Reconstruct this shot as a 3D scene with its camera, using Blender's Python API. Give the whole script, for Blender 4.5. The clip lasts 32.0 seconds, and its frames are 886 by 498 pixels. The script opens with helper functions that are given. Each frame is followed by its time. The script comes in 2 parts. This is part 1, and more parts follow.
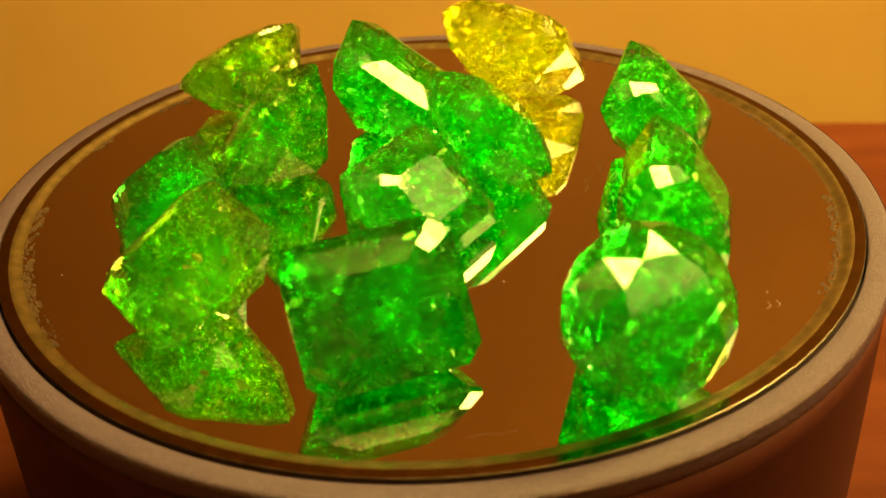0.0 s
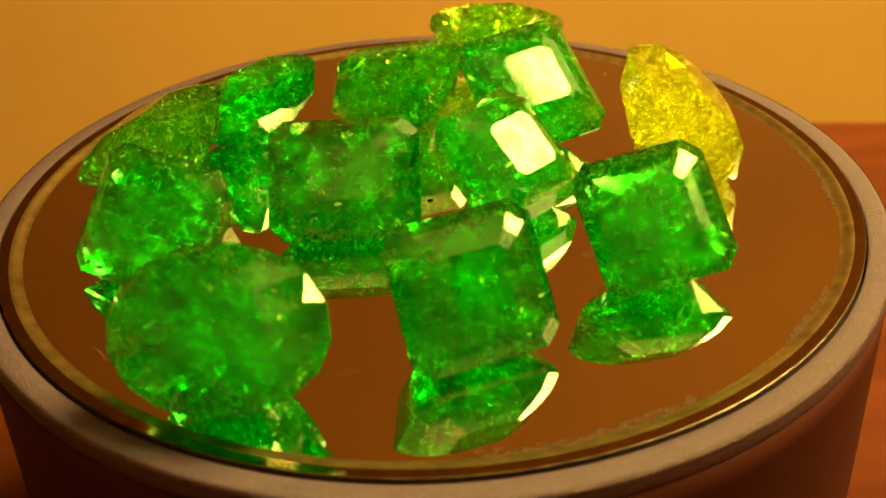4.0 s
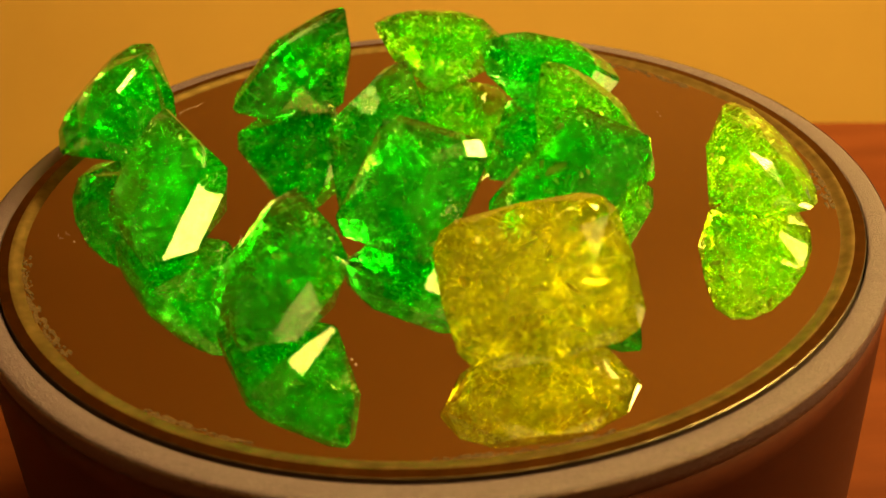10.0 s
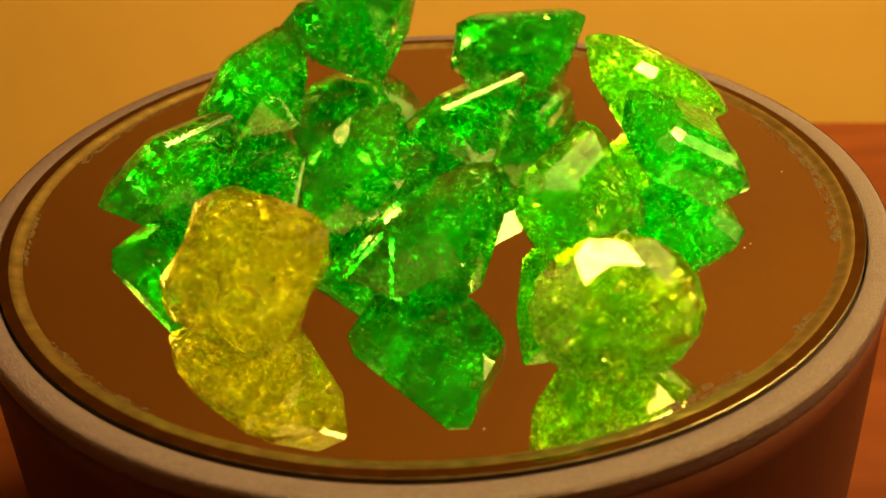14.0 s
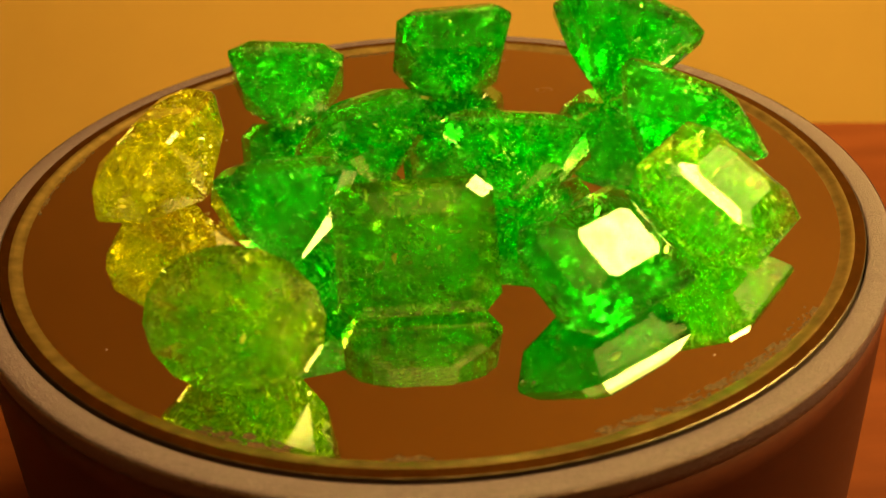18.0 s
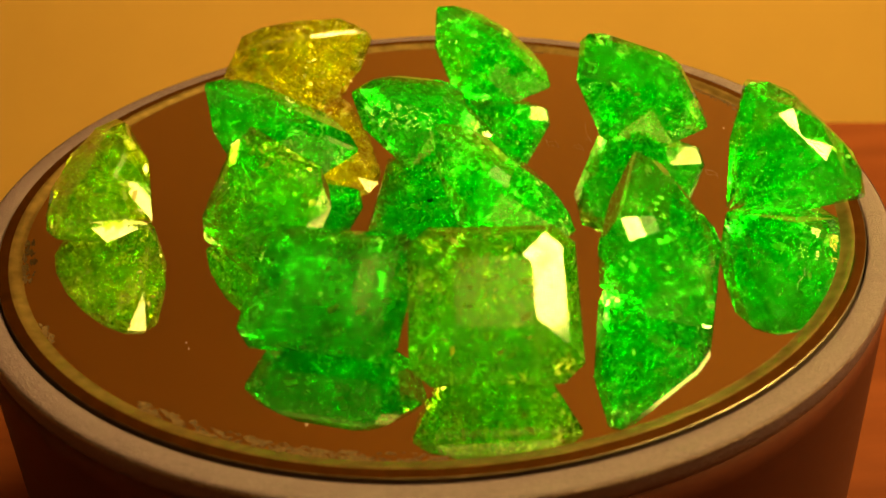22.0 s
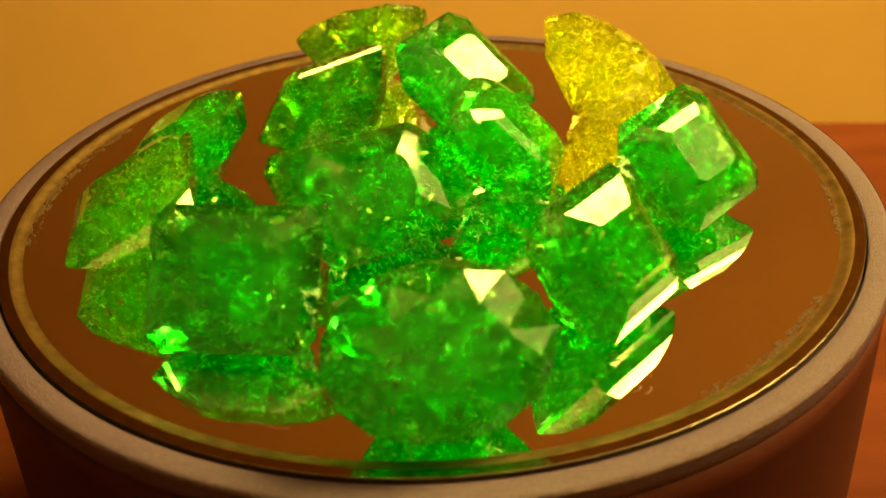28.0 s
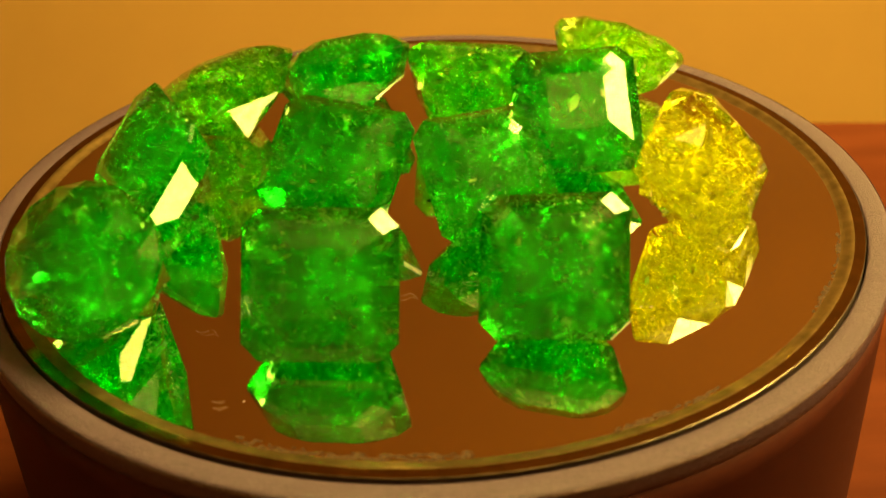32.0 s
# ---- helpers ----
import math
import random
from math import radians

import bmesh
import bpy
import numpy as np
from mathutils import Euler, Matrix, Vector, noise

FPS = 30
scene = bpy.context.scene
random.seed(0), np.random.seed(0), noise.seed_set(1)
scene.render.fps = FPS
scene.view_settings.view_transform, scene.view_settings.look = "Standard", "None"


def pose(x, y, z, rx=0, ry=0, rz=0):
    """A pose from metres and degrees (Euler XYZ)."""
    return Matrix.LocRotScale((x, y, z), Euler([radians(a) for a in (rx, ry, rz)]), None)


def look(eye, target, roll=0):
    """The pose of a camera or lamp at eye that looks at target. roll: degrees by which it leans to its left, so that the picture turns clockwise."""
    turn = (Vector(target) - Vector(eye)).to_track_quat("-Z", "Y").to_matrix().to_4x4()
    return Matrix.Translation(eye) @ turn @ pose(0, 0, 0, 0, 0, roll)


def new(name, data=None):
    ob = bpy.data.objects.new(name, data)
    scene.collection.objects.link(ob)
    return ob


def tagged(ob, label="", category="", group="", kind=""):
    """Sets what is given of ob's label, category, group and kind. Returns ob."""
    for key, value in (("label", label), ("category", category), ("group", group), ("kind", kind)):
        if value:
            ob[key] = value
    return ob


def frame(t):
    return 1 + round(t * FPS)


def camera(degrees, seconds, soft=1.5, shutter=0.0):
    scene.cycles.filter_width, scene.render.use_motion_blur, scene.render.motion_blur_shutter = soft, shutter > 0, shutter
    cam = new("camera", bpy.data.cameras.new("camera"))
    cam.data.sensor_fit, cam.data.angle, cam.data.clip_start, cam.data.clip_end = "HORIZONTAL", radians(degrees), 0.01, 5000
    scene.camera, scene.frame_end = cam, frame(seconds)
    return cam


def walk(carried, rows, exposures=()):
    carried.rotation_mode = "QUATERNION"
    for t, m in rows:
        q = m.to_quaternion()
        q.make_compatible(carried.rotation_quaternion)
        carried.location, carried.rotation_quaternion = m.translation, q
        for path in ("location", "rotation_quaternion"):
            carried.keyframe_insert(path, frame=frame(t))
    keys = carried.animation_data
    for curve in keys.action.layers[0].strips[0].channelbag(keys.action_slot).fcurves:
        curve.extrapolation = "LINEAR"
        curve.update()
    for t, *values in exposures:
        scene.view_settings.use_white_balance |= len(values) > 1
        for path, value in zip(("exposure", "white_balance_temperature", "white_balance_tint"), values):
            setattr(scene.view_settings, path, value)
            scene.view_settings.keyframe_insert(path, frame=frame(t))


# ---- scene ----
EYE = (0.0, -0.14349, 0.07956)
AIM = (0.00132, -0.00665, -0.00333)
LENS, ROLL, TURN = 38.218, -2.447, 26.026  # field of view, lean, seconds for one turn of the plate
cam = camera(LENS, 32.0, soft=1.5)
cam.data.dof.use_dof = True
cam.data.dof.focus_distance = 0.158
cam.data.dof.aperture_fstop = 36.0
walk(cam, [(0, look(EYE, AIM, ROLL)), (32, look(EYE, AIM, ROLL))])

# ---- light: one warm lamp above and to the side, added fill lights, a dim room round it ----
world = bpy.data.worlds.new("room_air")
world.use_nodes = True
world.node_tree.nodes["Background"].inputs[0].default_value = (1.0, 0.5, 0.08, 1)
world.node_tree.nodes["Background"].inputs[1].default_value = 0.05
scene.world = world


def lamp(name, size, watts, colour, eye, target, spread=180):
    data = bpy.data.lights.new(name, "AREA")
    data.shape, data.size, data.energy, data.color = "DISK", size, watts, colour
    data.spread = radians(spread)
    ob = new(name, data)
    ob.matrix_world = look(eye, target)


lamp("lamp_light", 0.43, 12.8, (1.0, 0.64, 0.15), (0.451, 0.164, 0.553), (0.22, 0.03, 0.0), 134)
lamp("lamp_shade_light", 0.62, 3.4, (1.0, 0.64, 0.16), (0.52, 0.20, 0.545), (0.08, 0.04, 0.0))
# Fill with no known source: brightens the upper wall that the mirror reflects.
lamp("upper_wall_fill", 0.12, 1.3, (1.0, 0.58, 0.09), (0.36, 0.16, 0.66), (0.22, 0.62, 0.62))
# Added light, not a known lamp: bounces off the ceiling into the darker sides.
lamp("ceiling_fill", 0.16, 15.0, (1.0, 0.60, 0.11), (0.451, 0.10, 0.72), (0.15, -0.35, 1.6), 110)
scene.view_settings.exposure = 0.0
# light passes through many clear layers in the stones
scene.cycles.transparent_max_bounces = 48
scene.cycles.max_bounces = 16
scene.cycles.diffuse_bounces = 10
scene.cycles.glossy_bounces = 8
scene.cycles.transmission_bounces = 12


# ---- materials ----
def shader(name):
    m = bpy.data.materials.new(name)
    m.use_nodes = True
    nt = m.node_tree
    nt.nodes.clear()
    out = nt.nodes.new("ShaderNodeOutputMaterial")
    return m, nt, out


def node(nt, kind, links=(), **values):
    n = nt.nodes.new(kind)
    for k, v in values.items():
        n.inputs[k.replace("_", " ")].default_value = v
    for socket, source in links:
        nt.links.new(source, n.inputs[socket])
    return n


def ramp(nt, source, stops):
    n = nt.nodes.new("ShaderNodeValToRGB")
    e = n.color_ramp.elements
    while len(e) < len(stops):
        e.new(0.5)
    for k, (pos, col) in enumerate(stops):
        e[k].position, e[k].color = pos, (*col, 1)
    nt.links.new(source, n.inputs[0])
    return n.outputs[0]


def surface(name, stops, scale=200.0, rough=0.5, metal=0.0, gloss=0.5, bump=0.1, bump_scale=900.0, stretch=(1, 1, 1), detail=6.0):
    """A painted, plastic, wood or plaster surface: colour from noise at two scales, with fine relief."""
    m, nt, out = shader(name)
    co = nt.nodes.new("ShaderNodeTexCoord")
    mp = node(nt, "ShaderNodeMapping", [("Vector", co.outputs["Object"])], Scale=stretch)
    n1 = node(nt, "ShaderNodeTexNoise", [("Vector", mp.outputs[0])], Scale=scale, Detail=detail, Roughness=0.6)
    n2 = node(nt, "ShaderNodeTexNoise", [("Vector", mp.outputs[0])], Scale=bump_scale, Detail=4.0)
    col = ramp(nt, n1.outputs[0], stops)
    b = node(nt, "ShaderNodeBump", [("Height", n2.outputs[0])], Strength=bump, Distance=0.0005)
    rr = node(nt, "ShaderNodeMapRange", [("Value", n1.outputs[0])])
    rr.inputs["To Min"].default_value, rr.inputs["To Max"].default_value = rough - 0.08, rough + 0.08
    p = node(nt, "ShaderNodeBsdfPrincipled", [("Base Color", col), ("Normal", b.outputs[0]), ("Roughness", rr.outputs[0])], Metallic=metal, Specular_IOR_Level=gloss)
    nt.links.new(p.outputs[0], out.inputs[0])
    return m


WALL = surface("warm_plaster", [(0.3, (0.69, 0.45, 0.13)), (0.7, (0.78, 0.515, 0.15))], 6.0, 0.8, bump=0.2, bump_scale=120.0)
# Out of view: brown chosen for the tone that the mirror reflects.
UPPER = surface("mirrored_wall_brown", [(0.3, (0.245, 0.098, 0.007)), (0.7, (0.285, 0.116, 0.009))], 5.0, 0.8, bump=0.2, bump_scale=120.0)
PLASTER = surface("pale_plaster", [(0.3, (0.62, 0.52, 0.40)), (0.7, (0.70, 0.58, 0.45))], 6.0, 0.8, bump=0.2, bump_scale=120.0)
CEIL = surface("ceiling_paint", [(0.3, (0.62, 0.56, 0.46)), (0.7, (0.7, 0.62, 0.5))], 5.0, 0.9)
FLOOR = surface("floor_boards", [(0.3, (0.16, 0.08, 0.04)), (0.7, (0.28, 0.15, 0.07))], 8.0, 0.5, stretch=(1, 8, 1))
WOOD = surface("orange_wood", [(0.25, (0.055, 0.013, 0.005)), (0.5, (0.085, 0.022, 0.008)), (0.75, (0.12, 0.033, 0.012))], 9.0, 0.45, gloss=0.03, bump=0.15, bump_scale=300.0, stretch=(1.0, 9.0, 1.0))
BODY = surface("brown_plastic", [(0.3, (0.043, 0.011, 0.008)), (0.7, (0.060, 0.0155, 0.0105))], 900.0, 0.55, gloss=0.1, bump=0.12, bump_scale=5000.0)
RIM = surface("satin_grey_rim", [(0.3, (0.054, 0.037, 0.062)), (0.7, (0.105, 0.072, 0.120))], 2200.0, 0.42, gloss=0.5, bump=0.6, bump_scale=4500.0)
# Pale flecks in the colour stand for glints along the rim's worn edge.
WORN_GLINT = surface("worn_glint_metal", [(0.40, (0.09, 0.065, 0.09)), (0.65, (0.34, 0.27, 0.30))], 5000.0, 0.35, metal=0.6, bump=0.8, bump_scale=6000.0)
# Near black: the shade inside the gap is put into this colour.
GAP = surface("dark_gap", [(0.3, (0.02, 0.012, 0.008)), (0.7, (0.04, 0.02, 0.012))], 700.0, 0.7)
CHIP = surface("flaked_silvering", [(0.35, (0.025, 0.015, 0.007)), (0.65, (0.10, 0.062, 0.03))], 1800.0, 0.6, gloss=0.1, bump=0.5, bump_scale=2500.0)
LINT = surface("pale_lint", [(0.3, (0.45, 0.36, 0.28)), (0.7, (0.65, 0.55, 0.45))], 900.0, 0.8)


def mirror_material():
    m, nt, out = shader("mirror_silver")
    co = nt.nodes.new("ShaderNodeTexCoord")
    n1 = node(nt, "ShaderNodeTexNoise", [("Vector", co.outputs["Object"])], Scale=60.0, Detail=5.0)
    n2 = node(nt, "ShaderNodeTexNoise", [("Vector", co.outputs["Object"])], Scale=900.0, Detail=3.0)
    mul = node(nt, "ShaderNodeMath", [(0, n1.outputs[0]), (1, n2.outputs[0])])
    mul.operation = "MULTIPLY"
    rr = node(nt, "ShaderNodeMapRange", [("Value", mul.outputs[0])])
    rr.inputs["From Min"].default_value, rr.inputs["From Max"].default_value = 0.25, 0.6
    rr.inputs["To Min"].default_value, rr.inputs["To Max"].default_value = 0.0, 0.05
    g = node(nt, "ShaderNodeBsdfPrincipled", [("Roughness", rr.outputs[0])], Base_Color=(0.86, 0.84, 0.78, 1), Metallic=1.0)
    nt.links.new(g.outputs[0], out.inputs[0])
    return m


def glass_edge_material(name, dark, pale, rough):
    m, nt, out = shader(name)
    co = nt.nodes.new("ShaderNodeTexCoord")
    n1 = node(nt, "ShaderNodeTexNoise", [("Vector", co.outputs["Object"])], Scale=500.0, Detail=4.0)
    b = node(nt, "ShaderNodeBump", [("Height", n1.outputs[0])], Strength=0.10, Distance=0.0002)
    col = ramp(nt, n1.outputs[0], [(0.3, dark), (0.7, pale)])
    g = node(nt, "ShaderNodeBsdfPrincipled", [("Normal", b.outputs[0]), ("Base Color", col)], Roughness=rough, Metallic=1.0)
    nt.links.new(g.outputs[0], out.inputs[0])
    return m


def stone_shell(name, tint, share):
    """Polished stone face: clear tinted body that bends part of the light, with a glossy skin."""
    m, nt, out = shader(name)
    co = nt.nodes.new("ShaderNodeTexCoord")
    n1 = node(nt, "ShaderNodeTexNoise", [("Vector", co.outputs["Object"])], Scale=270.0, Detail=2.0, Roughness=0.45, Distortion=0.6)
    n2 = node(nt, "ShaderNodeTexNoise", [("Vector", co.outputs["Object"])], Scale=1600.0, Detail=2.0)
    b = node(nt, "ShaderNodeBump", [("Height", n2.outputs[0])], Strength=0.05, Distance=0.0001)
    full, clear = [t ** 1.6 for t in tint], [t ** 0.25 for t in tint]
    col = ramp(nt, n1.outputs[0], [(0.36, full), (0.46, [t ** 0.7 for t in tint]), (0.58, clear)])
    t = node(nt, "ShaderNodeBsdfTransparent", [("Color", col)])
    gl = node(nt, "ShaderNodeBsdfGlass", [("Color", col), ("Normal", b.outputs[0])], Roughness=0.03, IOR=1.5)
    body = node(nt, "ShaderNodeMixShader", [(1, t.outputs[0]), (2, gl.outputs[0])], Fac=share)
    g = node(nt, "ShaderNodeBsdfGlossy", [("Normal", b.outputs[0])], Roughness=0.05)
    fr = node(nt, "ShaderNodeFresnel", [("Normal", b.outputs[0])], IOR=1.54)
    mix = node(nt, "ShaderNodeMixShader", [(0, fr.outputs[0]), (1, body.outputs[0]), (2, g.outputs[0])])
    nt.links.new(mix.outputs[0], out.inputs[0])
    return m


def sheet_material(name, dye, spark):
    """A crumpled crack through a stone: stained patches, with faces that mirror the lamp."""
    m, nt, out = shader(name)
    co = nt.nodes.new("ShaderNodeTexCoord")
    n1 = node(nt, "ShaderNodeTexNoise", [("Vector", co.outputs["Object"])], Scale=330.0, Detail=3.0, Roughness=0.55, Distortion=0.8)
    n2 = node(nt, "ShaderNodeTexNoise", [("Vector", co.outputs["Object"])], Scale=2600.0, Detail=2.0)
    b = node(nt, "ShaderNodeBump", [("Height", n2.outputs[0])], Strength=0.15, Distance=0.0002)
    stain = ramp(nt, n1.outputs[0], [(0.42, [c ** 1.6 for c in dye]), (0.50, dye), (0.58, [c ** 0.5 for c in dye])])
    clear = ramp(nt, n1.outputs[0], [(0.42, [c ** 0.9 for c in dye]), (0.50, [c ** 0.3 for c in dye]), (0.58, [c ** 0.05 for c in dye])])
    tr = node(nt, "ShaderNodeBsdfTransparent", [("Color", clear)])
    g = node(nt, "ShaderNodeBsdfGlossy", [("Normal", b.outputs[0])], Roughness=0.27, Color=(*spark, 1))
    t = node(nt, "ShaderNodeBsdfTranslucent", [("Color", stain), ("Normal", b.outputs[0])])
    d = node(nt, "ShaderNodeBsdfDiffuse", [("Color", stain), ("Normal", b.outputs[0])])
    m1 = node(nt, "ShaderNodeMixShader", [(1, d.outputs[0]), (2, t.outputs[0])], Fac=0.7)
    m2 = node(nt, "ShaderNodeMixShader", [(1, m1.outputs[0]), (2, g.outputs[0])], Fac=0.82)
    m3 = node(nt, "ShaderNodeMixShader", [(1, tr.outputs[0]), (2, m2.outputs[0])], Fac=0.28)
    nt.links.new(m3.outputs[0], out.inputs[0])
    return m


def glitter_material(name, spark):
    """Tiny clean breaks that catch the lamp, in glint colours: bright, part mirror and part milky."""
    m, nt, out = shader(name)
    geo = nt.nodes.new("ShaderNodeNewGeometry")
    col = ramp(nt, geo.outputs["Random Per Island"], [(0.0, [c * 0.6 for c in spark]), (0.5, spark), (1.0, (1.0, 1.0, 0.5))])
    d = node(nt, "ShaderNodeBsdfDiffuse", [("Color", col)])
    t = node(nt, "ShaderNodeBsdfTranslucent", [("Color", col)])
    g = node(nt, "ShaderNodeBsdfGlossy", [("Color", col)], Roughness=0.36)
    m1 = node(nt, "ShaderNodeMixShader", [(1, d.outputs[0]), (2, t.outputs[0])], Fac=0.75)
    m2 = node(nt, "ShaderNodeMixShader", [(1, m1.outputs[0]), (2, g.outputs[0])], Fac=0.84)
    tr = node(nt, "ShaderNodeBsdfTransparent", Color=(*[min(1.0, c ** 0.4) for c in spark], 1))
    m3 = node(nt, "ShaderNodeMixShader", [(1, m2.outputs[0]), (2, tr.outputs[0])], Fac=0.1)
    nt.links.new(m3.outputs[0], out.inputs[0])
    return m


def edge_material(name, tint):
    """A rounded polished edge: mostly clear, with a soft gloss."""
    m, nt, out = shader(name)
    t = node(nt, "ShaderNodeBsdfTransparent", Color=(*[c ** 0.5 for c in tint], 1))
    g = node(nt, "ShaderNodeBsdfGlossy", Roughness=0.3)
    mix = node(nt, "ShaderNodeMixShader", [(1, t.outputs[0]), (2, g.outputs[0])], Fac=0.03)
    nt.links.new(mix.outputs[0], out.inputs[0])
    return m


def lively(c):
    """The dye's colour, strongest in green."""
    return c[0] ** 0.85, c[1] ** 0.5, c[2] ** 0.85


def glow_material(name, stops, most):
    """A milky veil added deep in a stone for its inner glow, patchy and half clear."""
    m, nt, out = shader(name)
    co = nt.nodes.new("ShaderNodeTexCoord")
    n1 = node(nt, "ShaderNodeTexNoise", [("Vector", co.outputs["Object"])], Scale=240.0, Detail=2.0, Roughness=0.5, Distortion=0.6)
    n2 = node(nt, "ShaderNodeTexNoise", [("Vector", co.outputs["Object"])], Scale=320.0, Detail=1.5, Distortion=0.5)
    col = ramp(nt, n2.outputs[0], [(pos, lively(stop[1])) for pos, stop in zip((0.25, 0.40, 0.60, 0.85), stops)])
    d = node(nt, "ShaderNodeBsdfDiffuse", [("Color", col)])
    t = node(nt, "ShaderNodeBsdfTranslucent", [("Color", col)])
    m1 = node(nt, "ShaderNodeMixShader", [(1, d.outputs[0]), (2, t.outputs[0])], Fac=0.93)
    tr = node(nt, "ShaderNodeBsdfTransparent", Color=(*[min(1.0, 0.42 + c) for c in stops[2][1]], 1))
    fac = node(nt, "ShaderNodeMapRange", [("Value", n1.outputs[0])])
    fac.inputs["From Min"].default_value, fac.inputs["From Max"].default_value = 0.40, 0.66
    fac.inputs["To Min"].default_value, fac.inputs["To Max"].default_value = 0.05, most
    m2 = node(nt, "ShaderNodeMixShader", [(0, fac.outputs[0]), (1, tr.outputs[0]), (2, m1.outputs[0])])
    nt.links.new(m2.outputs[0], out.inputs[0])
    return m


HUES = {
    "deep": ((0.54, 0.975, 0.42), [(0.0, (0.0, 0.05, 0.006)), (0.35, (0.002, 0.30, 0.05)), (0.75, (0.012, 0.72, 0.12)), (1.0, (0.2, 0.74, 0.1))]),
    "green": ((0.60, 0.978, 0.42), [(0.0, (0.0, 0.07, 0.006)), (0.35, (0.005, 0.33, 0.05)), (0.75, (0.025, 0.74, 0.11)), (1.0, (0.3, 0.76, 0.1))]),
    "fresh": ((0.78, 0.975, 0.4), [(0.0, (0.03, 0.24, 0.006)), (0.35, (0.14, 0.58, 0.03)), (0.72, (0.28, 0.90, 0.05)), (1.0, (0.65, 0.85, 0.1))]),
    "pale": ((0.84, 0.975, 0.4), [(0.0, (0.05, 0.30, 0.006)), (0.35, (0.18, 0.66, 0.03)), (0.68, (0.34, 0.92, 0.05)), (1.0, (0.8, 0.94, 0.1))]),
    "lime": ((0.88, 0.975, 0.4), [(0.0, (0.16, 0.48, 0.01)), (0.35, (0.33, 0.78, 0.02)), (0.68, (0.50, 0.94, 0.04)), (1.0, (0.9, 0.96, 0.12))]),
    "yellow": ((0.98, 0.97, 0.45), [(0.0, (0.58, 0.64, 0.008)), (0.35, (0.76, 0.86, 0.012)), (0.68, (0.88, 0.96, 0.02)), (1.0, (0.97, 0.92, 0.10))]),
}


def glint(hue):
    """The colour of a glint seen through the dyed stone."""
    return 0.62 + 0.38 * hue[1][2][1][0] ** 0.5, 1.0, 0.3


SHELLS = {k: stone_shell("polished_stone_" + k, v[0], 0.52) for k, v in HUES.items()}
GLOWS = {k: glow_material("glow_veil_" + k, v[1], 0.12) for k, v in HUES.items()}
SHEETS = {k: sheet_material("stained_cracks_" + k, lively(v[1][2][1]), glint(v)) for k, v in HUES.items()}
GLITTER = {k: glitter_material("glitter_" + k, glint(v)) for k, v in HUES.items()}
EDGES = {k: edge_material("edges_" + k, v[0]) for k, v in HUES.items()}
MIRROR = mirror_material()
EDGE = glass_edge_material("ground_glass_edge", (0.17, 0.12, 0.042), (0.30, 0.215, 0.08), 0.44)
BAND = glass_edge_material("dark_glass_band", (0.26, 0.20, 0.09), (0.36, 0.28, 0.14), 0.12)
LINE = glass_edge_material("highlight_arris", (0.10, 0.085, 0.06), (0.30, 0.26, 0.19), 0.3)


# ---- small mesh helpers ----
def mesh_from(name, verts, faces, material, smooth=False):
    me = bpy.data.meshes.new(name)
    me.from_pydata([tuple(v) for v in verts], [], faces)
    me.materials.append(material)
    me.validate(clean_customdata=False)
    if smooth:
        for p in me.polygons:
            p.use_smooth = True
    return me


def part(name, me, parent, label=""):
    ob = new(name, me)
    ob.parent = parent
    if label:
        ob["label"] = label
    return ob


def empty(name):
    ob = new(name)
    ob.empty_display_size = 0.01
    return ob


def lathe(profile, n=160, close=False):
    """Turn a profile of (radius, height) round z."""
    verts, faces = [], []
    for r, z in profile:
        for k in range(n):
            a = 2 * math.pi * k / n
            verts.append((r * math.cos(a), r * math.sin(a), z))
    rows = len(profile)
    for i in range(rows if close else rows - 1):
        j = (i + 1) % rows
        for k in range(n):
            k2 = (k + 1) % n
            faces.append((i * n + k, i * n + k2, j * n + k2, j * n + k))
    return verts, faces


def box(x0, y0, z0, x1, y1, z1):
    v = [(x, y, z) for z in (z0, z1) for y in (y0, y1) for x in (x0, x1)]
    f = [(0, 2, 3, 1), (4, 5, 7, 6), (0, 1, 5, 4), (2, 6, 7, 3), (0, 4, 6, 2), (1, 3, 7, 5)]
    return v, f


# ---- the room ----
def setting(name, shape, material, label):
    ob = new(name, mesh_from(name, *shape, material))
    return tagged(ob, label, "", "", "structure")


TABLE_Z = -0.062
setting("wall_back", box(-1.6, 0.62, -0.80, 1.6, 0.72, 0.06), WALL, "plain warm beige plaster wall behind the table")
setting("wall_upper", box(-1.6, 0.62, 0.06, 1.6, 0.72, 1.6), UPPER, "russet brown painted upper part of the wall")
# Unseen walls close the room, pale so that they bounce fill light.
setting("wall_front", box(-1.6, -1.7, -0.80, 1.6, -1.6, 1.6), PLASTER, "plain pale plaster wall")
setting("wall_left", box(-1.7, -1.7, -0.80, -1.6, 0.72, 1.6), PLASTER, "plain pale plaster wall")
setting("wall_right", box(1.6, -1.7, -0.80, 1.7, 0.72, 1.6), PLASTER, "plain pale plaster wall")
setting("ceiling", box(-1.7, -1.7, 1.6, 1.7, 0.72, 1.7), CEIL, "plain matt ceiling")
setting("floor", box(-1.7, -1.7, -0.90, 1.7, 0.72, -0.80), FLOOR, "dark wooden floor")


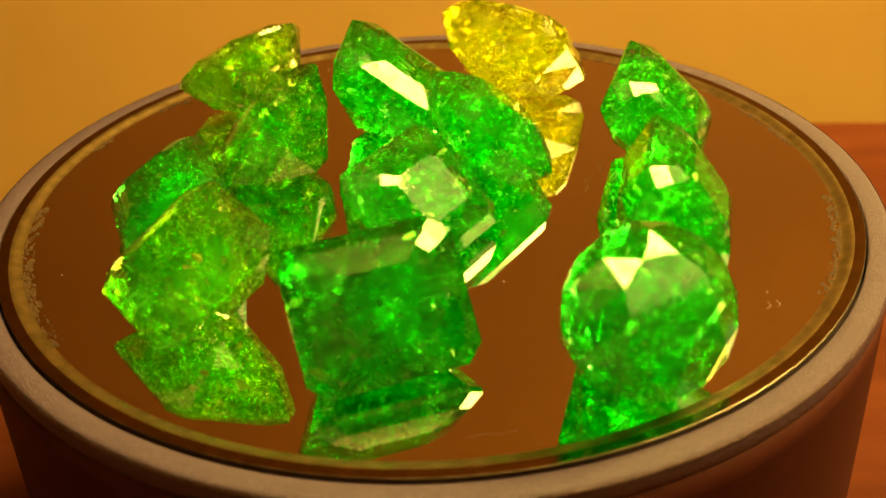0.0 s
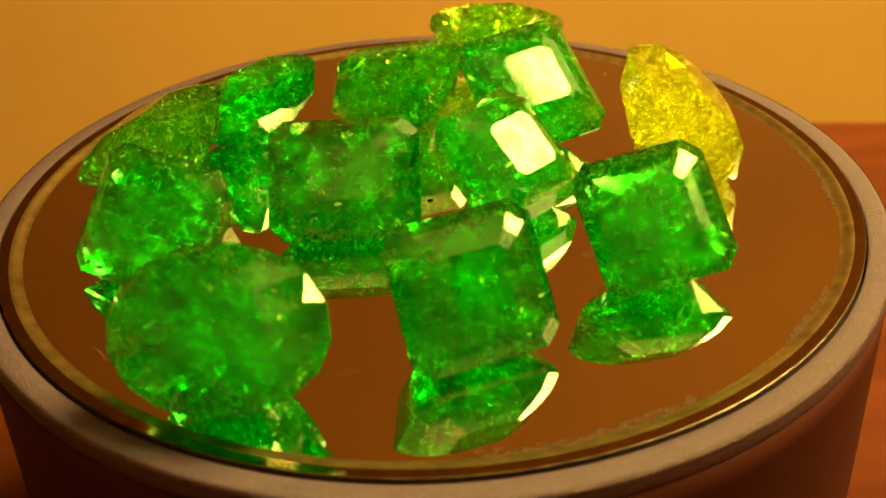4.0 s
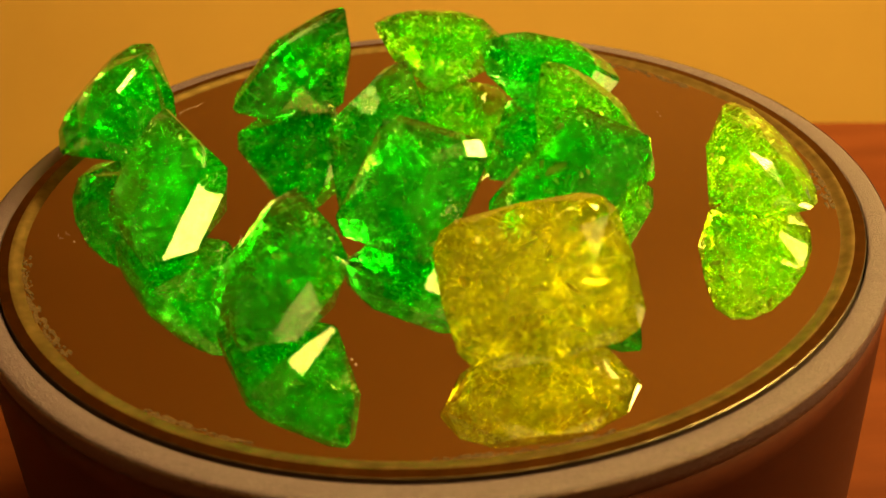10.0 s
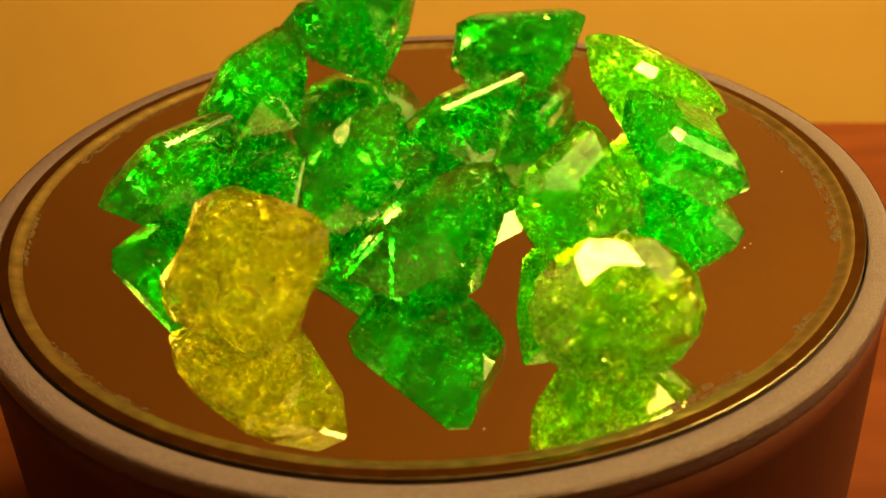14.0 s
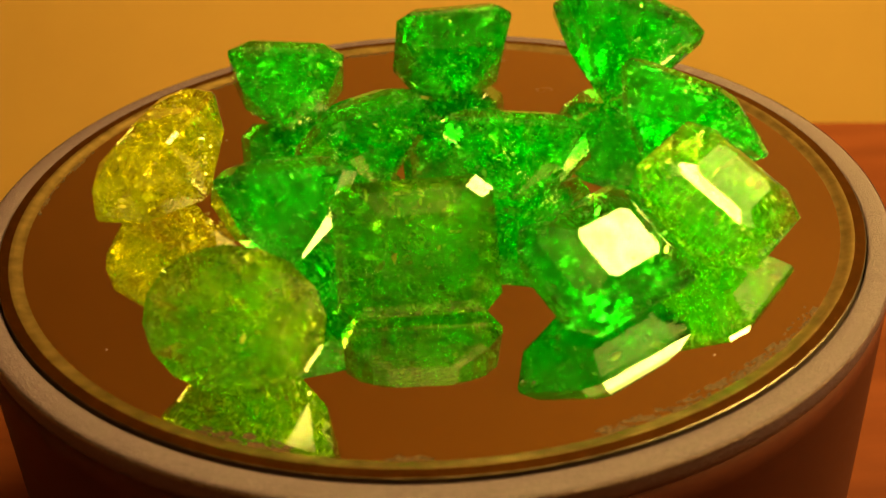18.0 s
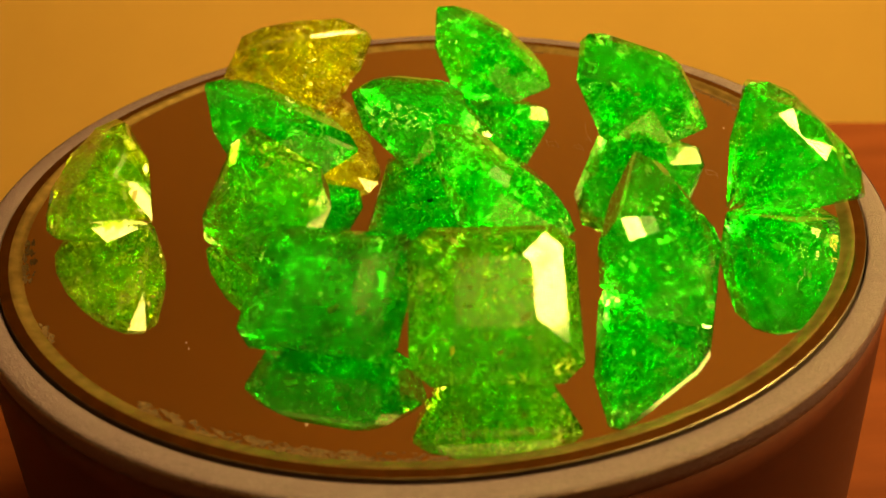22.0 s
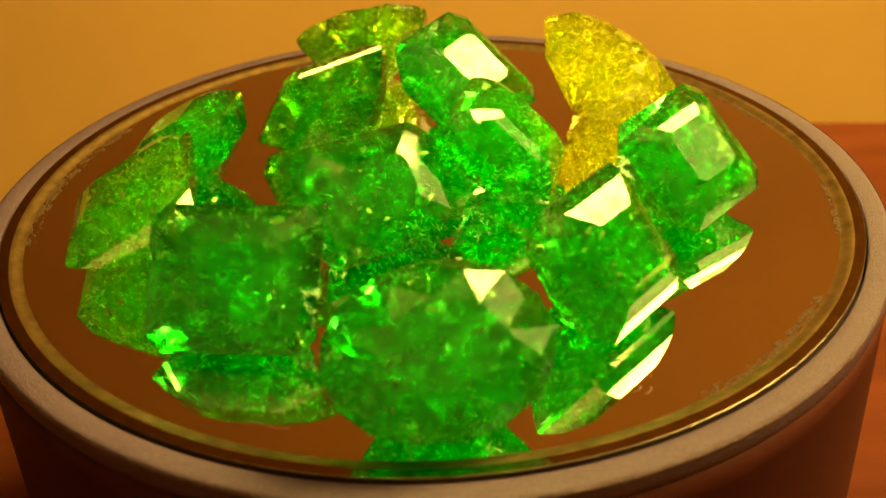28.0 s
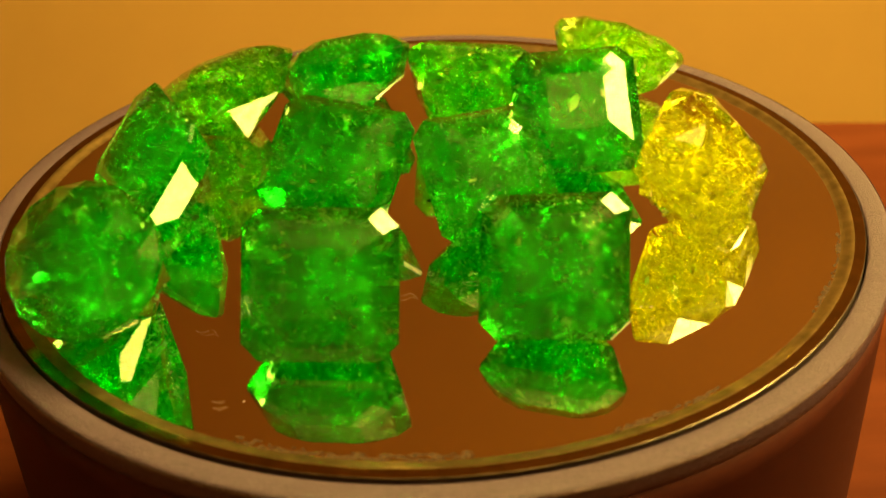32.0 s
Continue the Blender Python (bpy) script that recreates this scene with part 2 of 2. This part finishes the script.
def wooden_table():
    """A table top with slanting far edges, on four legs."""
    t = tagged(empty("table"), "orange-brown varnished wooden table under the display stand", "table")
    t.location = (0, 0, -0.80)
    top = TABLE_Z + 0.80
    bm = bmesh.new()
    out = [(-0.65, -0.7), (0.65, -0.7), (0.65, 0.09), (0.085, 0.1475), (-0.65, -0.10)]
    lowv = [bm.verts.new((x, y, top - 0.025)) for x, y in out]
    topv = [bm.verts.new((x, y, top)) for x, y in out]
    bm.faces.new(lowv[::-1])
    bm.faces.new(topv)
    for i in range(5):
        bm.faces.new((lowv[i], lowv[(i + 1) % 5], topv[(i + 1) % 5], topv[i]))
    bmesh.ops.bevel(bm, geom=list(bm.edges), offset=0.004, segments=2, affect="EDGES")
    me = bpy.data.meshes.new("tabletop")
    bm.to_mesh(me)
    bm.free()
    me.materials.append(WOOD)
    part("tabletop", me, t)
    for x, y in ((-0.6, -0.65), (0.6, -0.65), (0.6, 0.04), (-0.6, -0.14)):
        part("leg", mesh_from("leg", *box(x - 0.025, y - 0.025, 0, x + 0.025, y + 0.025, top - 0.025), WOOD), t)
    return t


wooden_table()

# ---- the display stand: body and rim stand still, the mirror plate turns ----
stand = tagged(empty("display_stand"), "round dark brown plastic turntable stand with a satin grey rim", "display stand")
stand.location = (0, 0, TABLE_Z)
H = -TABLE_Z
part("body", mesh_from("body", *lathe([(0.0, 0.0), (0.0538, 0.0), (0.0550, 0.0012), (0.0553, 0.01), (0.0566, H - 0.006), (0.0567, H - 0.0026), (0.0530, H - 0.0030), (0.0526, H - 0.0075), (0.0, H - 0.0075)]), BODY, True), stand)
part("rim", mesh_from("rim", *lathe([(0.0566, H - 0.0027), (0.05672, H - 0.0022), (0.05678, H - 0.0016), (0.05674, H - 0.0006), (0.05664, H - 0.00022), (0.0564, H - 0.00005), (0.0559, H), (0.0550, H + 0.00002), (0.0540, H), (0.05382, H - 0.00006), (0.05372, H - 0.0003), (0.05367, H - 0.0024)], close=True), RIM, True), stand, "satin grey rim with a worn bright edge")
part("worn_glint_edge", mesh_from("worn_glint_edge", *lathe([(0.05670, H - 0.00017), (0.05677, H - 0.00030), (0.05679, H - 0.00055)], 320), WORN_GLINT, True), stand, "bright worn line along the rim's outer edge")
part("gap_ring", mesh_from("gap_ring", *lathe([(0.0538, H - 0.0029), (0.0500, H - 0.0030)]), GAP), stand, "dark gap under the plate's edge")

plate = tagged(empty("mirror_plate"), "round glass mirror with worn silvering along its rim", "mirror plate")
part("mirror", mesh_from("mirror", *lathe([(0.0506, 0.0), (0.03, 0.0), (0.0004, 0.0)]), MIRROR), plate, "bright mirror face with fine dust")
part("bevel", mesh_from("bevel", *lathe([(0.0506, 0.0), (0.0509, 0.00006), (0.0513, 0.00020), (0.0517, 0.00034), (0.0520, 0.00041), (0.0522, 0.00043)]), EDGE, True), plate, "rounded ground glass edge, greenish brown")
part("edge_band", mesh_from("edge_band", *lathe([(0.0522, 0.00043), (0.0528, 0.00043), (0.05344, 0.00042)]), BAND), plate, "flat dark glass band along the edge")
# Narrow ring whose slope is set to catch the lamp as a line.
part("edge_line", mesh_from("edge_line", *lathe([(0.05344, 0.00042), (0.05350, 0.00038)]), LINE), plate, "thin bright glass arris")
part("edge_side", mesh_from("edge_side", *lathe([(0.05350, 0.00036), (0.05352, -0.0026)]), GAP), plate)
part("backing", mesh_from("backing", *lathe([(0.05352, -0.0026), (0.0, -0.0026)]), GAP), plate)


# ---- the stones ----
def outline(cut, a, b):
    if cut == "step":
        k = 0.24 * min(a, b)
        return [(a, b - k), (a - k, b), (-a + k, b), (-a, b - k), (-a, -b + k), (-a + k, -b), (a - k, -b), (a, -b + k)]
    n = 1.0 if cut == "oval" else 2 / 4.5
    pts = []
    for i in range(16):
        c, s = math.cos(i * math.pi / 8), math.sin(i * math.pi / 8)
        pts.append((a * math.copysign(abs(c) ** n, c) if abs(c) > 1e-6 else 0.0, b * math.copysign(abs(s) ** n, s) if abs(s) > 1e-6 else 0.0))
    return pts


def stone_parts(cut, a, b, c, d, s):
    """Vertices and faces of table, crown, girdle and pavilion, in millimetres, girdle at height 0."""
    o = outline(cut, a, b)
    n, g, m = len(o), 0.3, min(a, b)

    def inset(r):
        if cut == "step":
            return [(math.copysign(max(abs(x) - (1 - r) * m, 0), x), math.copysign(max(abs(y) - (1 - r) * m, 0), y)) for x, y in o]
        return [(x * r, y * r) for x, y in o]

    def ring(pts, z):
        return [(x, y, z) for x, y in pts]

    flat, step = (0.45, 0.64) if cut == "step" else (0.52, 0.675)
    top = ring([(x * flat, y * flat) for x, y in o], c + g)
    mid = ring([(x * 0.83, y * 0.83) for x, y in o], g + (0.5 if cut == "step" else 0.64) * c)
    up, low = ring(o, g), ring(o, -g)
    deep, tip = ring(inset(s), -g - 0.5 * d), ring(inset(0.06), -g - d)
    rest = ring([(x * step, y * step) for x, y in o], g + 0.79 * c)
    V = top + mid + up + low + deep + tip + (rest if cut == "step" else [])
    T, M, U, L, P, C, S = (k * n for k in range(7))
    groups = {"table": [], "crown": [], "girdle": [], "pavilion": []}
    if cut == "step":
        groups["table"].append([T + i for i in range(n)])
        for i in range(n):
            j = (i + 1) % n
            groups["crown"] += [[S + i, S + j, T + j, T + i], [M + i, M + j, S + j, S + i], [U + i, U + j, M + j, M + i]]
            groups["girdle"].append([L + i, L + j, U + j, U + i])
            groups["pavilion"] += [[P + i, P + j, L + j, L + i], [C + i, C + j, P + j, P + i]]
        groups["pavilion"].append([C + i for i in range(n)][::-1])
    else:
        groups["table"].append([T + i for i in range(0, n, 2)])
        for i in range(0, n, 2):
            h, j, k = i + 1, (i + 2) % n, (i + 3) % n
            groups["crown"] += [[T + i, M + h, T + j], [T + j, M + h, U + j, M + k], [M + h, U + i, U + h], [M + h, U + h, U + j]]
            groups["pavilion"] += [[P + h, L + h, L + i], [P + h, L + j, L + h], [L + j, P + h, C + j, P + k]]
        for i in range(n):
            j = (i + 1) % n
            groups["girdle"].append([L + i, L + j, U + j, U + i])
        groups["pavilion"].append([C + i for i in range(0, n, 2)][::-1])
    return np.array(V), groups


def hull_planes(V):
    mid = np.array((0.0, 0.0, (V[:, 2].max() + V[:, 2].min()) * 0.45))
    bm = bmesh.new()
    for v in V:
        bm.verts.new(v)
    bmesh.ops.convex_hull(bm, input=bm.verts)
    N = np.array([tuple(f.normal) for f in bm.faces])
    D = np.array([f.normal.dot(f.verts[0].co) for f in bm.faces])
    bm.free()
    flip = (N @ mid - D) > 0
    N[flip], D[flip] = -N[flip], -D[flip]
    return mid, N, D - N @ mid


def reach(N, far, way):
    dots = N @ way
    return (far[dots > 1e-5] / dots[dots > 1e-5]).min()


def fractures(hull, rng, count, spread, long=0.7, bend=0.08, grain=0.0, seed=0.0, rise=0.36, level=None):
    """Thin leaves scattered through the stone, kept inside its faces."""
    mid, N, far = hull
    verts, faces = [], []
    made = 0
    while made < count:
        way = rng.normal(size=3)
        way /= np.linalg.norm(way)
        centre = mid + way * reach(N, far, way) * (rng.random() ** rise) * 0.95
        if noise.noise(Vector(centre) * 0.32 + Vector((seed, seed, 0))) < (rng.random() - 0.55) * grain:
            continue
        made += 1
        size = spread * math.exp(rng.normal() * 0.5)
        u = rng.normal(size=3)
        if level is not None:  # breaks at a slant to the plate, leaned to glint in the lamp
            lean, round_about = radians(rng.normal(37, 9)), rng.random() * 2 * math.pi
            n = level.T @ np.array((math.sin(lean) * math.cos(round_about), math.sin(lean) * math.sin(round_about), math.cos(lean)))
            u -= n * (u @ n)
        u /= np.linalg.norm(u)
        w = np.cross(u, rng.normal(size=3) if level is None else n)
        w /= np.linalg.norm(w)
        k = int(rng.integers(3, 7))
        a0 = rng.random() * 6.28
        base = len(verts)
        for i in range(k):
            a = a0 + 2 * math.pi * i / k
            r = size * (0.55 + 0.75 * rng.random())
            p = centre + u * r * math.cos(a) + w * r * long * math.sin(a) + np.cross(u, w) * rng.normal() * size * bend
            step = p - mid
            dd = N @ step
            if (dd - far).max() > -0.12:
                lim = ((far - 0.15)[dd > 1e-6] / dd[dd > 1e-6]).min()
                p = mid + step * min(1.0, max(lim, 0.05))
            verts.append(p)
        for i in range(1, k - 1):
            faces.append([base, base + i, base + i + 1])
    return np.array(verts), faces


def sheets(hull, rng, count, seed, cell=0.5, span=9.0, crumple=0.13):
    """Crumpled, torn sheets of facets that run through the stone, kept inside its faces."""
    mid, N, far = hull
    n = int(2 * span / cell)
    verts, faces = [], []
    for q in range(count):
        way = rng.normal(size=3)
        way /= np.linalg.norm(way)
        centre = mid + way * reach(N, far, way) * 0.75 * rng.random()
        u = rng.normal(size=3)
        u /= np.linalg.norm(u)
        w = np.cross(u, rng.normal(size=3))
        w /= np.linalg.norm(w)
        up = np.cross(u, w)
        g = (np.arange(n) - n / 2) * cell
        P = centre + g[:, None, None] * u + g[None, :, None] * w
        P = P + rng.normal(size=P.shape) * crumple
        inside = ((P - mid) @ N.T - far).max(axis=2) < -0.18
        off = Vector((seed + 7.7 * q, 0.0, seed))
        index = -np.ones((n, n), int)
        keep = np.zeros((n, n), bool)
        for i, j in zip(*np.nonzero(inside)):
            p = Vector(P[i, j])
            lift = noise.noise(p * 0.22 + off) * 1.6 + noise.noise(p * 0.8 + off) * 0.5
            x = P[i, j] + up * lift
            if (N @ (x - mid) - far).max() < -0.15:
                keep[i, j] = noise.noise(p * 0.45 - off) > -0.16
                index[i, j] = len(verts)
                verts.append(x)
        for i in range(n - 1):
            for j in range(n - 1):
                c = (index[i, j], index[i + 1, j], index[i + 1, j + 1], index[i, j + 1])
                if min(c) >= 0 and keep[i, j] and keep[i + 1, j + 1]:
                    faces += [[c[0], c[1], c[2]], [c[0], c[2], c[3]]]
    return np.array(verts), faces


BALL = bmesh.new()
bmesh.ops.create_icosphere(BALL, subdivisions=4, radius=1.0)
BALL.verts.index_update()
BALL_V = np.array([tuple(v.co) for v in BALL.verts])
BALL_F = [[v.index for v in f.verts] for f in BALL.faces]
BALL.free()


def glow_veil(hull, scale, seed):
    """A lumpy veil that follows the stone's outline at some depth."""
    mid, N, far = hull
    out = []
    for way in BALL_V:
        bump = noise.noise(Vector(way) * 2.3 + Vector((seed, 0, 0))) * 0.22 + noise.noise(Vector(way) * 6.0 + Vector((0, seed, 0))) * 0.12
        out.append(mid + way * reach(N, far, way) * min(0.97, scale * (1 + bump)))
    return np.array(out)


def facet_edges(V, groups, thick):
    """The slightly rounded, polished edges between the faces: thin bars along them."""
    pairs = set()
    for fs in groups.values():
        for f in fs:
            for i, j in zip(f, f[1:] + f[:1]):
                if np.linalg.norm(V[i] - V[j]) > 0.2:
                    pairs.add((min(i, j), max(i, j)))
    verts, faces = [], []
    for i, j in sorted(pairs):
        p, q = V[i], V[j]
        d = (q - p) / np.linalg.norm(q - p)
        u = np.cross(d, (0.3, 0.5, 0.81))
        u /= np.linalg.norm(u)
        w = np.cross(d, u)
        base = len(verts)
        for e in (p, q):
            for k in range(5):
                a = 2 * math.pi * k / 5
                verts.append(e * (1 - 0.3 * thick / 10) + thick * (u * math.cos(a) + w * math.sin(a)))
        for k in range(5):
            m = (k + 1) % 5
            faces.append((base + k, base + m, base + 5 + m, base + 5 + k))
    return np.array(verts), faces


LABELS = {
    "deep": "deep emerald-green crackled {} stone leaning on the mirror",
    "green": "bright green crackled {} stone leaning on the mirror",
    "fresh": "fresh light-green crackled {} stone standing on the mirror",
    "pale": "pale yellowish-green crackled {} stone standing on the mirror",
    "lime": "lime-green crackled {} stone standing on the mirror",
    "yellow": "clear yellow crackled {} stone standing on the mirror",
}
CUTS = {"step": "step-cut square", "oval": "faceted oval", "cushion": "cushion-cut"}
# cut, hue, place x y (mm), way the table faces, its tilt, spin, half length, half width, crown, pavilion, bulge
STONES = [
    ("oval", "deep", 21.19, -40.60, 312.1, 44.0, 0.8, 8.81, 11.54, 2.59, 11.99, 0.65),
    ("step", "deep", -5.59, -35.36, 287.9, 50.5, 1.4, 7.96, 9.32, 2.31, 9.34, 0.70),
    ("step", "pale", -26.63, -25.35, 214.7, 30.7, 88.5, 8.66, 8.72, 2.60, 8.48, 0.72),
    ("step", "deep", -31.58, -8.04, 194.7, 31.0, 3.4, 7.18, 8.82, 2.92, 7.25, 0.81),
    ("step", "green", -1.15, -11.69, 325.8, 42.6, 359.2, 7.72, 9.22, 2.43, 7.84, 0.66),
    ("step", "green", 29.51, -15.79, 346.0, 55.3, 1.0, 7.99, 8.31, 2.89, 9.23, 0.77),
    ("step", "fresh", -20.87, 9.91, 159.6, 56.0, 1.6, 7.53, 9.01, 2.94, 8.56, 0.68),
    ("step", "green", 8.39, 6.11, 12.8, 41.2, 358.2, 8.19, 7.80, 3.46, 7.50, 0.77),
    ("step", "deep", -3.76, 20.04, 347.4, 37.3, 4.7, 8.85, 8.07, 2.50, 9.66, 0.72),
    ("step", "green", 31.01, 8.82, 334.5, 44.4, 8.0, 7.91, 7.92, 2.63, 8.63, 0.75),
    ("oval", "lime", -26.74, 32.16, 135.5, 41.6, 86.3, 10.29, 7.71, 1.44, 9.46, 0.74),
    ("cushion", "yellow", 13.29, 31.26, 54.0, 45.9, 7.0, 8.45, 10.39, 4.15, 7.79, 0.75),
]
rng = np.random.default_rng(7)
placed = []
for cut, hue, x, y, az, tilt, spin, a, b, c, d, s in STONES:
    V, groups = stone_parts(cut, a, b, c, d, s)
    turn = (Matrix.Rotation(radians(az), 3, "Z") @ Matrix.Rotation(radians(tilt), 3, "Y") @ Matrix.Rotation(radians(spin), 3, "Z"))
    R = np.array(turn)
    low = (V @ R.T)[:, 2].min()
    gem = tagged(empty("gemstone"), LABELS[hue].format(CUTS[cut]), "gemstone", "stones on the mirror plate")
    VV = V / 1000.0
    for name, fs in groups.items():
        used = sorted({i for f in fs for i in f})
        back = {i: k for k, i in enumerate(used)}
        part(name, mesh_from(name, VV[used], [[back[i] for i in f] for f in fs], SHELLS[hue]), gem)
    hull = hull_planes(V)
    seed = 5.3 * len(placed)
    fv, ff = sheets(hull, rng, 5, seed + 40.0, 0.55, 9.0, 0.07)
    part("veil", mesh_from("veil", fv / 1000.0, ff, SHEETS[hue]), gem, "large thin cracks inside the stone")
    fv, ff = sheets(hull, rng, 4, seed, 0.5, 9.0, 0.14)
    part("crackle", mesh_from("crackle", fv / 1000.0, ff, SHEETS[hue]), gem, "fine glittering cracks inside the stone")
    # Flakes added for sparkle: glint colour and lean are built in.
    many = {"deep": 1.0, "green": 1.2}.get(hue, 1.6)
    fv, ff = fractures(hull, rng, int(240 * many), 0.36, 0.45, 0.06, 1.8, seed + 9.0, 0.3, R)
    part("fleck", mesh_from("fleck", fv / 1000.0, ff, GLITTER[hue]), gem, "bright flecks inside the stone")
    fv, ff = fractures(hull, rng, int(240 * many), 0.23, 0.45, 0.1, 2.2, seed + 3.0, 0.2)
    part("glitter", mesh_from("glitter", fv / 1000.0, ff, GLITTER[hue]), gem, "tiny bright glints in the cracks")
    ev, ef = facet_edges(V, groups, 0.03)
    part("facet_edge", mesh_from("facet_edge", ev / 1000.0, ef, EDGES[hue], True), gem, "polished edges between the faces")
    # Two shells added to give the stone an inner glow.
    for k, depth in enumerate((0.78, 0.45)):
        me = mesh_from("glow_veil", glow_veil(hull, depth, 3.1 * len(placed) + 17 * k) / 1000.0, BALL_F, GLOWS[hue], True)
        part("glow_veil", me, gem, "milky patches deep in the stone")
    placed.append((gem, turn.to_4x4(), x / 1000, y / 1000, -low / 1000 + 0.00005))


# ---- wear and dust on the mirror ----
def blob(rng, r, long, k=14):
    pts = []
    for i in range(k):
        a = 2 * math.pi * i / k
        q = r * (0.55 + 0.75 * rng.random())
        pts.append((q * math.cos(a), q * math.sin(a) * long))
    return pts


def chip(az, rad, size, long):
    """A patch of lifted silvering, a low crust with a ragged outline."""
    pts = blob(rng, size, long)
    k = len(pts)
    v = [(x, y, 0.00001) for x, y in pts] + [(x * 0.72, y * 0.72, 0.00002 + 0.00003 * rng.random()) for x, y in pts] + [(0, 0, 0.00002)]
    f = [(i, (i + 1) % k, k + (i + 1) % k, k + i) for i in range(k)] + [(k + i, k + (i + 1) % k, 2 * k) for i in range(k)]
    ob = part("chip", mesh_from("chip", v, f, CHIP), plate, "pale flaked patch of silvering")
    ob.matrix_local = Matrix.Rotation(radians(az), 4, "Z") @ Matrix.Translation((rad, 0, 0))


for first, last, count, deep in ((12, 27, 30, 0.5), (47, 68, 36, 0.3), (131, 142, 40, 1.3), (153, 158, 18, 1.0), (177, 215, 140, 1.2), (329, 356, 90, 0.8)):
    for k in range(count):
        az = first + (last - first) * (k + rng.random()) / count
        chip(az, 0.0505 - deep * 0.001 * rng.random() ** 1.8, 0.00012 + 0.0003 * rng.random() ** 3, 1.2 + 1.8 * rng.random())


def fibre(points, thick):
    """A thin bent thread through the given points (mm)."""
    pts = [np.array(p, float) / 1000 for p in points]
    fine = []
    for i in range(len(pts) - 1):
        p0, p1, p2, p3 = pts[max(i - 1, 0)], pts[i], pts[i + 1], pts[min(i + 2, len(pts) - 1)]
        for t in (0.0, 0.25, 0.5, 0.75):
            fine.append(0.5 * (2 * p1 + (p2 - p0) * t + (2 * p0 - 5 * p1 + 4 * p2 - p3) * t * t + (3 * p1 - p0 - 3 * p2 + p3) * t ** 3))
    fine.append(pts[-1])
    v, f = [], []
    for i, p in enumerate(fine):
        d = fine[min(i + 1, len(fine) - 1)] - fine[max(i - 1, 0)]
        side = np.array((-d[1], d[0], 0.0))
        side /= np.linalg.norm(side) + 1e-12
        for a in range(4):
            v.append(p + thick * (side * math.cos(a * math.pi / 2) + np.array((0, 0, 1.0)) * (math.sin(a * math.pi / 2) + 1.0)))
    for i in range(len(fine) - 1):
        for a in range(4):
            b = (a + 1) % 4
            f.append((4 * i + a, 4 * i + b, 4 * i + 4 + b, 4 * i + 4 + a))
    return v, f


dust = []
for points in (
    [(24.6, -10.6, 0), (25.6, -9.6, 0.2), (26.6, -8.6, 0.7), (27.4, -8.3, 1.2)],
    [(21.0, -7.6, 0), (21.8, -6.4, 0.3), (21.4, -5.4, 0.2), (22.4, -4.8, 0)],
    [(22.0, -10.8, 0), (22.6, -9.8, 0.3), (22.2, -9.0, 0.1)],
    [(20.0, 0.6, 0), (20.6, 2.0, 0.3), (20.2, 3.2, 0.1), (21.0, 3.8, 0)],
    [(23.4, -29.6, 0), (24.2, -28.8, 0.2), (24.0, -27.8, 0.3), (24.9, -27.2, 0)],
    [(22.4, 6.0, 0), (22.9, 7.0, 0.3), (22.5, 8.0, 0)],
    # A scratch in the mirror, drawn as a thread.
    [(2.6, -47.4, 0), (4.2, -47.0, 0), (5.8, -47.1, 0), (7.4, -46.6, 0)],
    # Two strokes of a small mark, drawn as threads.
    [(36.4, -28.0, 0), (36.9, -27.4, 0.1), (36.7, -26.6, 0)],
    [(37.6, -27.9, 0), (38.0, -27.2, 0.1), (37.7, -26.5, 0)],
):
    ob = new("lint", mesh_from("lint", *fibre(points, 0.000012), LINT))
    dust.append(tagged(ob, "fine pale thread of lint lying on the mirror", "lint", "lint on the mirror"))
for x, y, r in ((29.2, 19.2, 0.16), (29.5, 20.2, 0.14), (-39.4, 6.0, 0.13), (-40.1, 5.0, 0.1), (37.2, -24.8, 0.1), (-15.0, 44.0, 0.1), (8.0, -20.0, 0.1), (-44.0, -14.0, 0.12)):
    pts = blob(rng, r / 1000, 1.0, 7)
    v = [(x / 1000 + a, y / 1000 + b, 0.0) for a, b in pts] + [(x / 1000 + a * 0.5, y / 1000 + b * 0.5, 0.00008) for a, b in pts]
    f = [(i, (i + 1) % 7, 7 + (i + 1) % 7, 7 + i) for i in range(7)] + [tuple(range(7, 14))]
    ob = new("dust_speck", mesh_from("dust_speck", v, f, LINT))
    dust.append(tagged(ob, "tiny pale speck of dust on the mirror", "dust", "dust on the mirror"))


# ---- what moves: the plate and all that stands on it turn clockwise ----
def motions():
    steps = [k * 0.5 for k in range(65)]
    for ob in (plate, *dust):
        walk(ob, [(t, Matrix.Rotation(-2 * math.pi * t / TURN, 4, "Z")) for t in steps])
    for gem, turn, x, y, z in placed:
        base = Matrix.Translation((x, y, z)) @ turn
        walk(gem, [(t, Matrix.Rotation(-2 * math.pi * t / TURN, 4, "Z") @ base) for t in steps])


motions()
